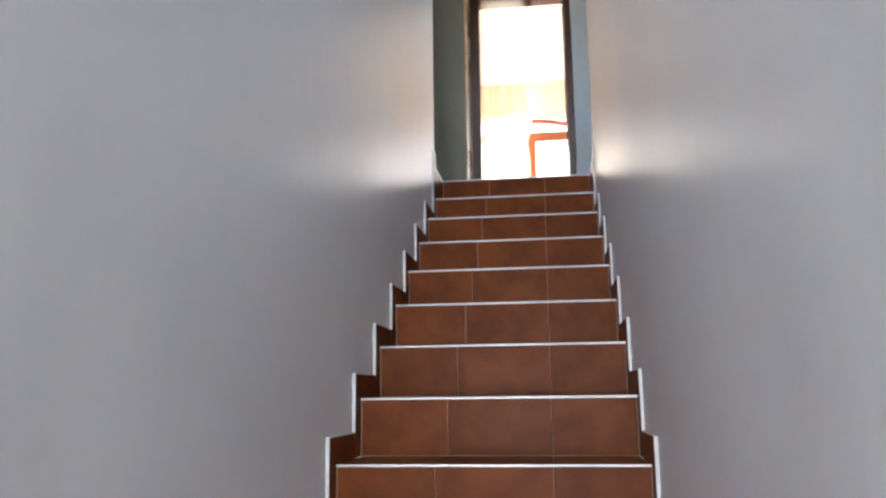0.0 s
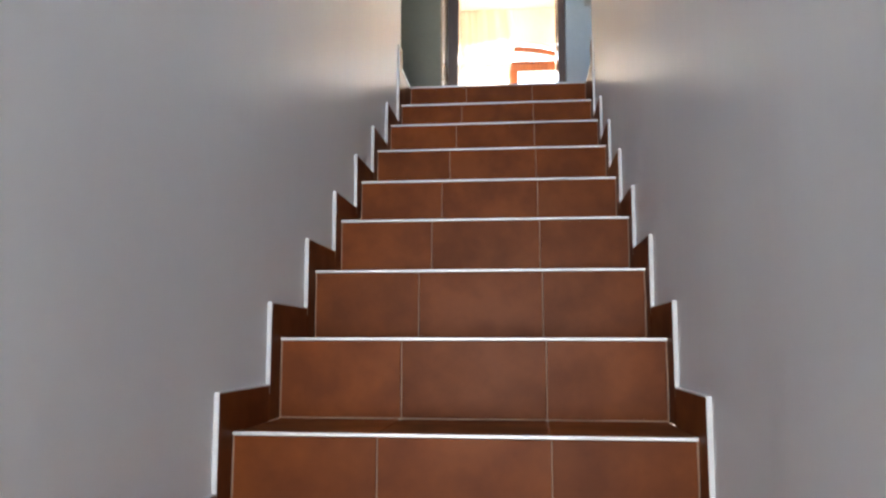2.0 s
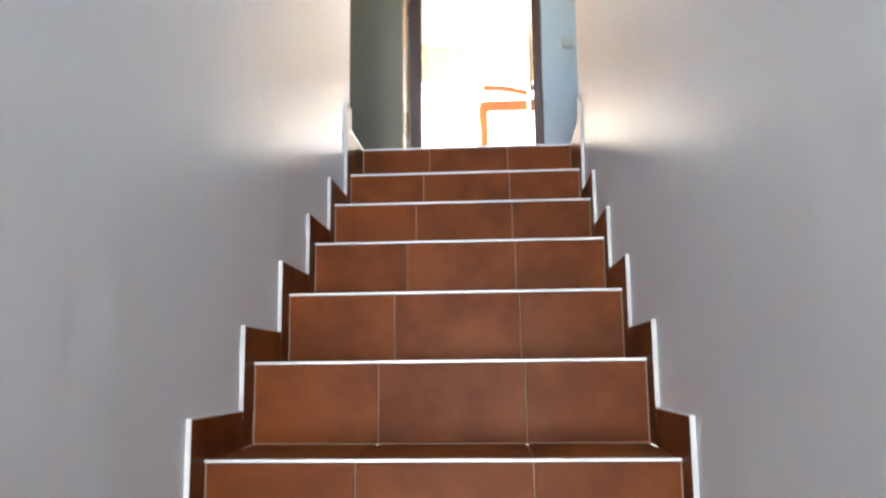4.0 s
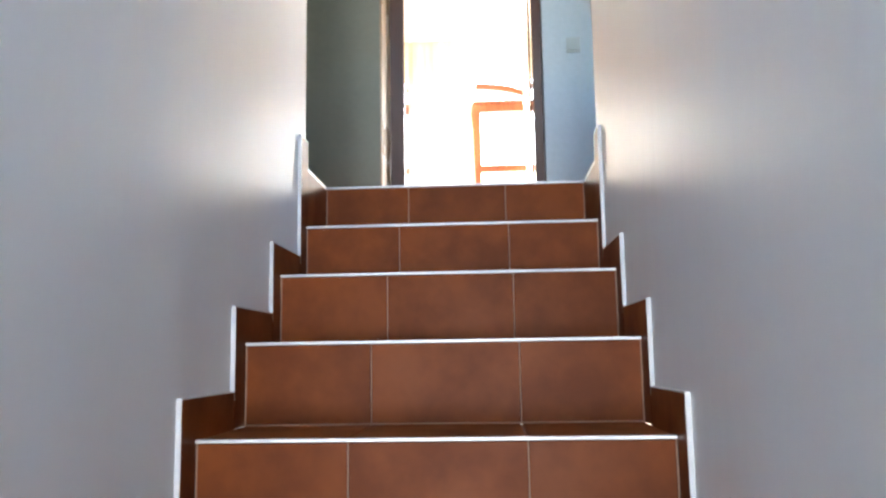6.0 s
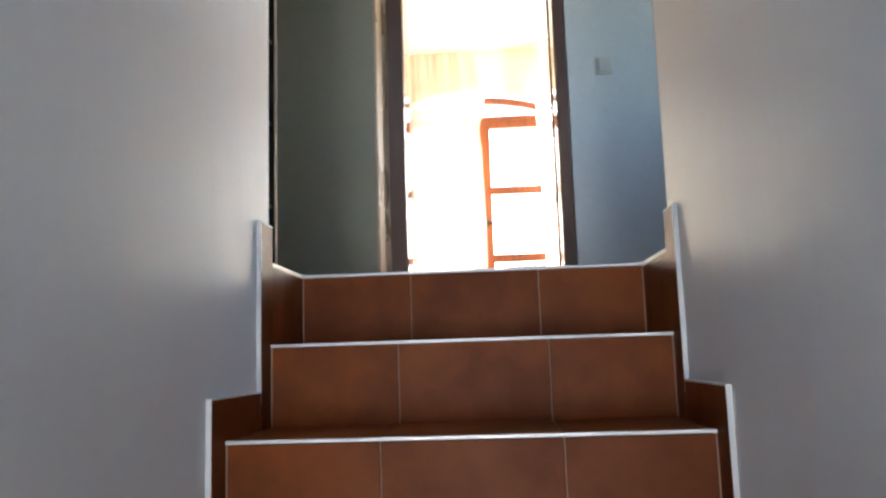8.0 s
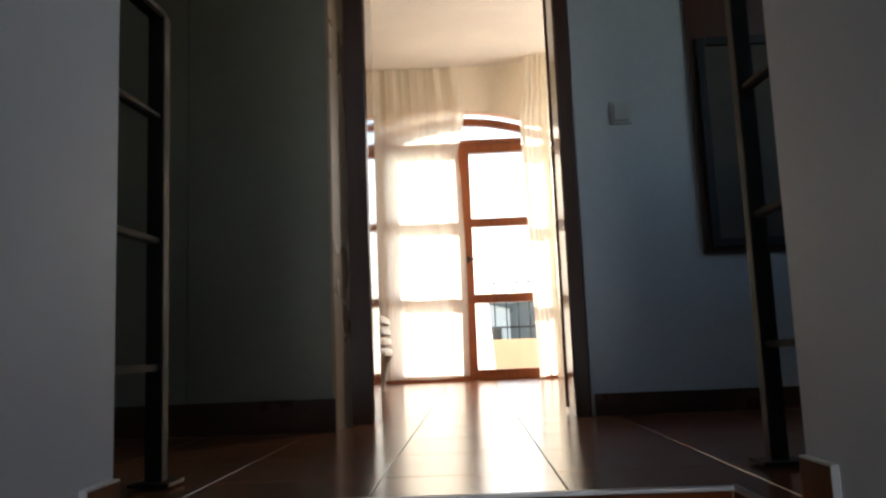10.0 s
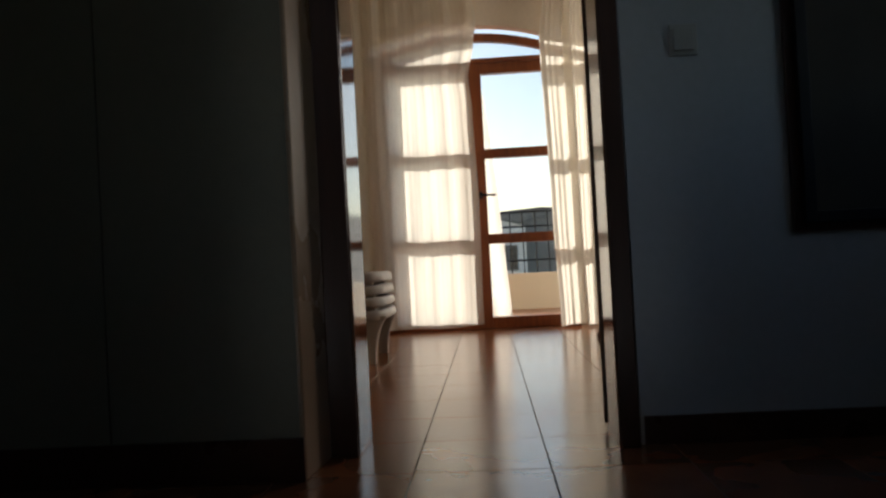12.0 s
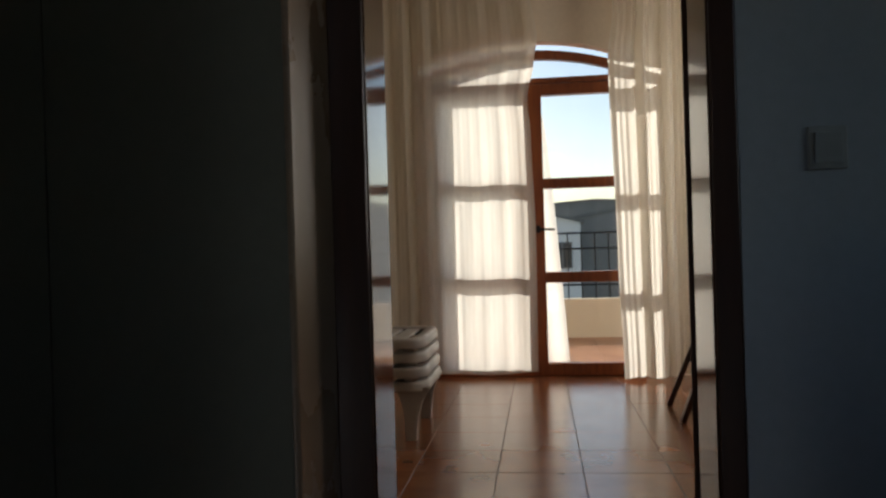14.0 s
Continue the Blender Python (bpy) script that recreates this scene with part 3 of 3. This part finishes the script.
bmesh.ops.create_grid(ground, x_segments=8, y_segments=8, size=900, matrix=Matrix.Translation((0, 0, FOOT - 0.25)))
structure("ground", ground, GROUND_MAT, "unseen ground around the houses, made pale to bounce light", "ground")


def balcony_railing():
    r = thing("balcony_railing", "thin black iron railing on the balcony parapet", "railing", at=(0, 7.56, 0.355))
    for z in (0.635, 0.485, 0.135):
        part("rail", rod(bmesh.new(), (-3.1, 0, z), (3.1, 0, z), 0.010), IRON, r)
    bar = mesh_of("bar", rod(bmesh.new(), (0, 0, 0), (0, 0, 0.635), 0.0072, 8), IRON)
    for i in range(48):
        put("bar", bar, r, (-3.08 + i * 0.13, 0, 0))
    return r


balcony_railing()


def block(bm, x0, x1, y0, y1, z0, z1, ridge=0.0):
    """A building block with a gable roofline towards the viewer."""
    xm = (x0 + x1) / 2
    prof = [(x0, z0), (x1, z0), (x1, z1), (xm, z1 + ridge), (x0, z1)] if ridge else [(x0, z0), (x1, z0), (x1, z1), (x0, z1)]
    f = [bm.verts.new((x, y0, z)) for x, z in prof]
    g = [bm.verts.new((x, y1, z)) for x, z in prof]
    bm.faces.new(f), bm.faces.new(g[::-1])
    for i in range(len(f)):
        j = (i + 1) % len(f)
        bm.faces.new((f[i], f[j], g[j], g[i]))
    return bm


def house(label, x0, x1, y0, y1, z1, ridge, wall_mat, windows, cols, rows):
    h = thing("house", label, "house", "houses beyond the balcony", at=((x0 + x1) / 2, y0, FOOT - 0.25))
    w, d, z = (x1 - x0) / 2, y1 - y0, z1 - FOOT + 0.25
    part("wall", block(bmesh.new(), -w, w, 0, d, 0, z, ridge), wall_mat, h)
    for s in (-1, 1):
        bm = bmesh.new()
        e = 0.12
        k = ridge / w
        p = [(s * (w + e), z - e * k), (0, z + ridge), (0, z + ridge + 0.09), (s * (w + e), z - e * k + 0.09)]
        f = [bm.verts.new((x, -0.08, zz)) for x, zz in p]
        g = [bm.verts.new((x, d + 0.3, zz)) for x, zz in p]
        bm.faces.new(f), bm.faces.new(g[::-1])
        for i in range(4):
            j = (i + 1) % 4
            bm.faces.new((f[i], f[j], g[j], g[i]))
        part("roof", bm, ROOF_GREY, h)
    if windows:
        for c in range(cols):
            for r in range(rows):
                xw, zw = -w + (c + 0.5) * 2 * w / cols, 0.7 + r * 2.3
                win = part("window", solid(bmesh.new(), xw - 0.30, xw + 0.30, -0.05, 0.02, zw, zw + 0.8, 0.02), HOUSE_GREY, h)
                for q in (-1, 1):
                    part("pane", solid(bmesh.new(), xw + (0.03 if q > 0 else -0.26), xw + (0.26 if q > 0 else -0.03), -0.062, -0.045, zw + 0.05, zw + 0.75), HOUSE_GLASS, win)
    return h


house("white rendered house with a low grey gable roof", -4.4, 1.27, 24, 33, 1.54, 0.74, HOUSE_RENDER, True, 5, 2)
house("dark grey rendered house beyond the balcony", 1.30, 10.5, 27, 38, 1.75, 0.9, HOUSE_GREY, False, 0, 0)
house("long grey house behind the others", -16, 22, 42, 52, 2.0, 1.15, HOUSE_GREY, False, 0, 0)

# ---- landing: railings, mirror, switch ----


def railing(s):
    hx, hy, ex, ey = s * 0.618, WALL_END + 0.012, s * 0.588, 0.20
    r = thing("railing", "short black iron railing with horizontal bars beside the top step", "railing", "railings at the stair head", at=(hx, hy, 0.004))
    dx, dy = ex - hx, ey - hy
    beam_end = part("post", solid(bmesh.new(), dx - 0.017, dx + 0.017, dy - 0.017, dy + 0.017, 0, 0.94, 0.004), IRON, r)
    part("foot_plate", solid(bmesh.new(), dx - 0.04, dx + 0.04, dy - 0.04, dy + 0.04, 0, 0.008, 0.002), IRON, beam_end)
    part("wall_post", solid(bmesh.new(), -0.010, 0.010, -0.010, 0.010, 0, 0.94, 0.003), IRON, r)
    for z in (0.222, 0.470, 0.722):
        part("bar", beam(bmesh.new(), (0, 0, z), (dx, dy, z), 0.022, 0.014, 0.003), IRON, r)
    part("top_rail", beam(bmesh.new(), (0, 0, 0.94), (dx, dy, 0.94), 0.034, 0.02, 0.004), IRON, r)


railing(-1)
railing(1)

board = thing("wall_board", "brown wooden wall board behind a dark-framed picture", "wall board", at=(0.845, RIGHT_Y, 0.535))
part("panel", solid(bmesh.new(), 0, 0.66, -0.016, -0.001, 0, 1.5, 0.003), DARK_WOOD, board)
picture = thing("picture", "dark brown glazed picture in a black frame on the wall", "picture", at=(0.868, RIGHT_Y - 0.0165, 0.556))
for a in ((0, 0.03, 0, 0.75), (0.55, 0.58, 0, 0.75), (0.03, 0.55, 0, 0.03), (0.03, 0.55, 0.72, 0.75)):
    part("frame", solid(bmesh.new(), a[0], a[1], -0.022, -0.0005, a[2], a[3], 0.003), IRON, picture)
part("print", solid(bmesh.new(), 0.028, 0.552, -0.010, -0.002, 0.028, 0.722), PRINT, picture, "dark print under glass")

switch = thing("light_switch", "square ivory plastic light switch on the wall", "light switch", at=(0.592, RIGHT_Y, 1.055))
part("plate", solid(bmesh.new(), -0.037, 0.037, -0.009, -0.001, -0.042, 0.042, 0.003), SWITCH_PLASTIC, switch)
part("rocker", solid(bmesh.new(), -0.026, 0.026, -0.015, -0.008, -0.030, 0.030, 0.002), SWITCH_PLASTIC, switch)

# ---- room: stacked loungers and a chair ----


def lounger():
    """A white plastic sun lounger: rounded rim, slatted bed, four curved legs."""
    l = thing("sun_lounger", "white moulded plastic sun lounger in a stack", "sun lounger", "stacked sun loungers")
    L, Wd = 1.85, 0.60
    bm = bmesh.new()
    # the rim is a rounded band that swells at the foot end and thins along the sides
    loop = []
    r = 0.10
    for cx, cy, a0 in ((-r, Wd / 2 - r, 0), (-L + r, Wd / 2 - r, 90), (-L + r, -Wd / 2 + r, 180), (-r, -Wd / 2 + r, 270)):
        for a in range(0, 91, 15):
            q = radians(a0 + a)
            loop.append((cx + r * math.cos(q), cy + r * math.sin(q), math.cos(q), math.sin(q)))
    rings = []
    for x, y, nx, ny in loop:
        deep = 0.030 + 0.020 * math.exp(-((x + 0.05) / 0.12) ** 2)
        prof = [(-0.055, -0.008), (-0.050, 0.0), (-0.012, 0.001), (-0.003, -0.005), (0.0, -0.014), (0.003, -deep + 0.008), (0.0, -deep), (-0.007, -deep), (-0.009, -0.016), (-0.055, -0.014)]
        rings.append([bm.verts.new((x + nx * o, y + ny * o, z)) for o, z in prof])
    for a, b in zip(rings, rings[1:] + rings[:1]):
        for k in range(len(a)):
            n = (k + 1) % len(a)
            bm.faces.new((a[k], b[k], b[n], a[n]))
    part("rim", bm, PLASTIC_WHITE, l, smooth=True)
    slat = mesh_of("slat", solid(bmesh.new(), -0.035, 0.035, -Wd / 2 + 0.05, Wd / 2 - 0.05, -0.022, -0.008, 0.005), PLASTIC_WHITE)
    for i in range(18):
        put("slat", slat, l, (-0.13 - i * 0.094, 0, 0))
    return l


def lounger_leg(l, x, y, drop, splay):
    bm = bmesh.new()
    prev = None
    for i in range(9):
        u = i / 8
        cx, cz = x + splay * (1 - (1 - u) ** 2) - 0.0, -0.03 - (drop - 0.03) * u
        wx, wy = 0.050 * (1 - u) ** 3 + 0.032 - 0.006 * u, 0.024
        ring = [bm.verts.new((cx + a * wx, y + b * wy, cz)) for a, b in ((-1, -1), (1, -1), (1, 1), (-1, 1))]
        if prev:
            for j in range(4):
                bm.faces.new((prev[j], prev[(j + 1) % 4], ring[(j + 1) % 4], ring[j]))
        else:
            bm.faces.new(ring[::-1])
        prev = ring
    bm.faces.new(prev)
    bmesh.ops.bevel(bm, geom=[e for e in bm.edges if abs(e.verts[0].co.z - e.verts[1].co.z) > 0.01], offset=0.008, segments=2, affect="EDGES")
    part("leg", bm, PLASTIC_WHITE, l, smooth=False)


BASE_Z = 0.275
first = lounger()
first.location = (-0.495, 3.66, BASE_Z)
others = [copy_thing(first, pose(-0.495 - 0.004 * i, 3.66 + 0.006 * (-1) ** i, BASE_Z + 0.066 * i)) for i in (1, 2, 3)]
for x in (-0.075, -1.70):
    for y in (-0.245, 0.245):
        lounger_leg(first, x, y, BASE_Z, -0.01)
for i, o in enumerate(others):
    # the nested loungers rest on short stacking feet
    for x in (-0.075, -1.70):
        for y in (-0.245, 0.245):
            part("stacking_foot", solid(bmesh.new(), x - 0.03, x + 0.03, y - 0.02, y + 0.02, -0.0655, -0.040, 0.003), PLASTIC_WHITE, o)


def wooden_chair():
    c = thing("wooden_chair", "dark brown wooden chair with splayed legs", "chair", at=(1.06, 3.95, 0))
    part("seat", solid(bmesh.new(), -0.21, 0.21, -0.21, 0.21, 0.43, 0.465, 0.010), DARK_WOOD, c)
    for sx in (-1, 1):
        for sy in (-1, 1):
            part("leg", beam(bmesh.new(), (sx * 0.19, sy * 0.18, 0.435), (sx * 0.365, sy * 0.205, 0.001), 0.032, 0.028, 0.004), DARK_WOOD, c)
    for sy in (-1, 1):
        part("back_post", beam(bmesh.new(), (0.19, sy * 0.18, 0.46), (0.26, sy * 0.18, 0.88), 0.03, 0.026, 0.004), DARK_WOOD, c)
        part("stretcher", beam(bmesh.new(), (-0.268, sy * 0.19, 0.25), (0.268, sy * 0.19, 0.25), 0.024, 0.018, 0.003), DARK_WOOD, c)
    for z in (0.62, 0.74, 0.86):
        x = 0.19 + 0.07 * (z - 0.46) / 0.42
        part("back_slat", solid(bmesh.new(), x - 0.008, x + 0.008, -0.18, 0.18, z - 0.025, z + 0.025, 0.004), DARK_WOOD, c)


wooden_chair()

# ---- floor tiles of entrance, landing, room and balcony ----
TX, TY, TS = -0.156, 1.221, (0.332, 0.334)
tile_cache = {}


def floor_tiles(parent, x0, x1, y0, y1, z, mat, ox=TX, oy=TY, size=TS):
    """Tiles on the joint grid, cut at the edges of the rectangle."""
    sx, sy = size
    i0, i1 = math.floor((x0 - ox) / sx), math.ceil((x1 - ox) / sx)
    j0, j1 = math.floor((y0 - oy) / sy), math.ceil((y1 - oy) / sy)
    for i in range(i0, i1):
        for j in range(j0, j1):
            a, b = max(ox + i * sx + 0.0016, x0), min(ox + (i + 1) * sx - 0.0016, x1)
            c, d = max(oy + j * sy + 0.0016, y0), min(oy + (j + 1) * sy - 0.0016, y1)
            if b - a < 0.01 or d - c < 0.01:
                continue
            key = (round(b - a, 4), round(d - c, 4), mat.name)
            if key not in tile_cache:
                tile_cache[key] = tile_mesh("floor_tile", b - a, d - c, 0.009, mat, 0.0008)
            put("floor_tile", tile_cache[key], parent, ((a + b) / 2, (c + d) / 2, z - 0.0045))


floor_ob = bpy.data.objects["floor"]
floor_tiles(floor_ob, -1.74, 1.74, 0.012, ROOM_Y, 0.0, FLOOR_TILE)
floor_tiles(floor_ob, -2.59, 1.84, ROOM_Y, FAR_Y + 0.01, 0.0, FLOOR_TILE)
floor_tiles(bpy.data.objects["floor_notch_left"], -1.74, -WX[-1] - 0.001, WALL_END + 0.002, 0.012, 0.0, FLOOR_TILE)
floor_tiles(bpy.data.objects["floor_notch_right"], WX[1] + 0.001, 1.74, WALL_END + 0.002, 0.012, 0.0, FLOOR_TILE)
floor_tiles(bpy.data.objects["floor_entrance"], -WX[-1] + 0.001, WX[1] - 0.001, BACK, -STEPS * T - 0.006, FOOT + 0.006, TERRACOTTA)
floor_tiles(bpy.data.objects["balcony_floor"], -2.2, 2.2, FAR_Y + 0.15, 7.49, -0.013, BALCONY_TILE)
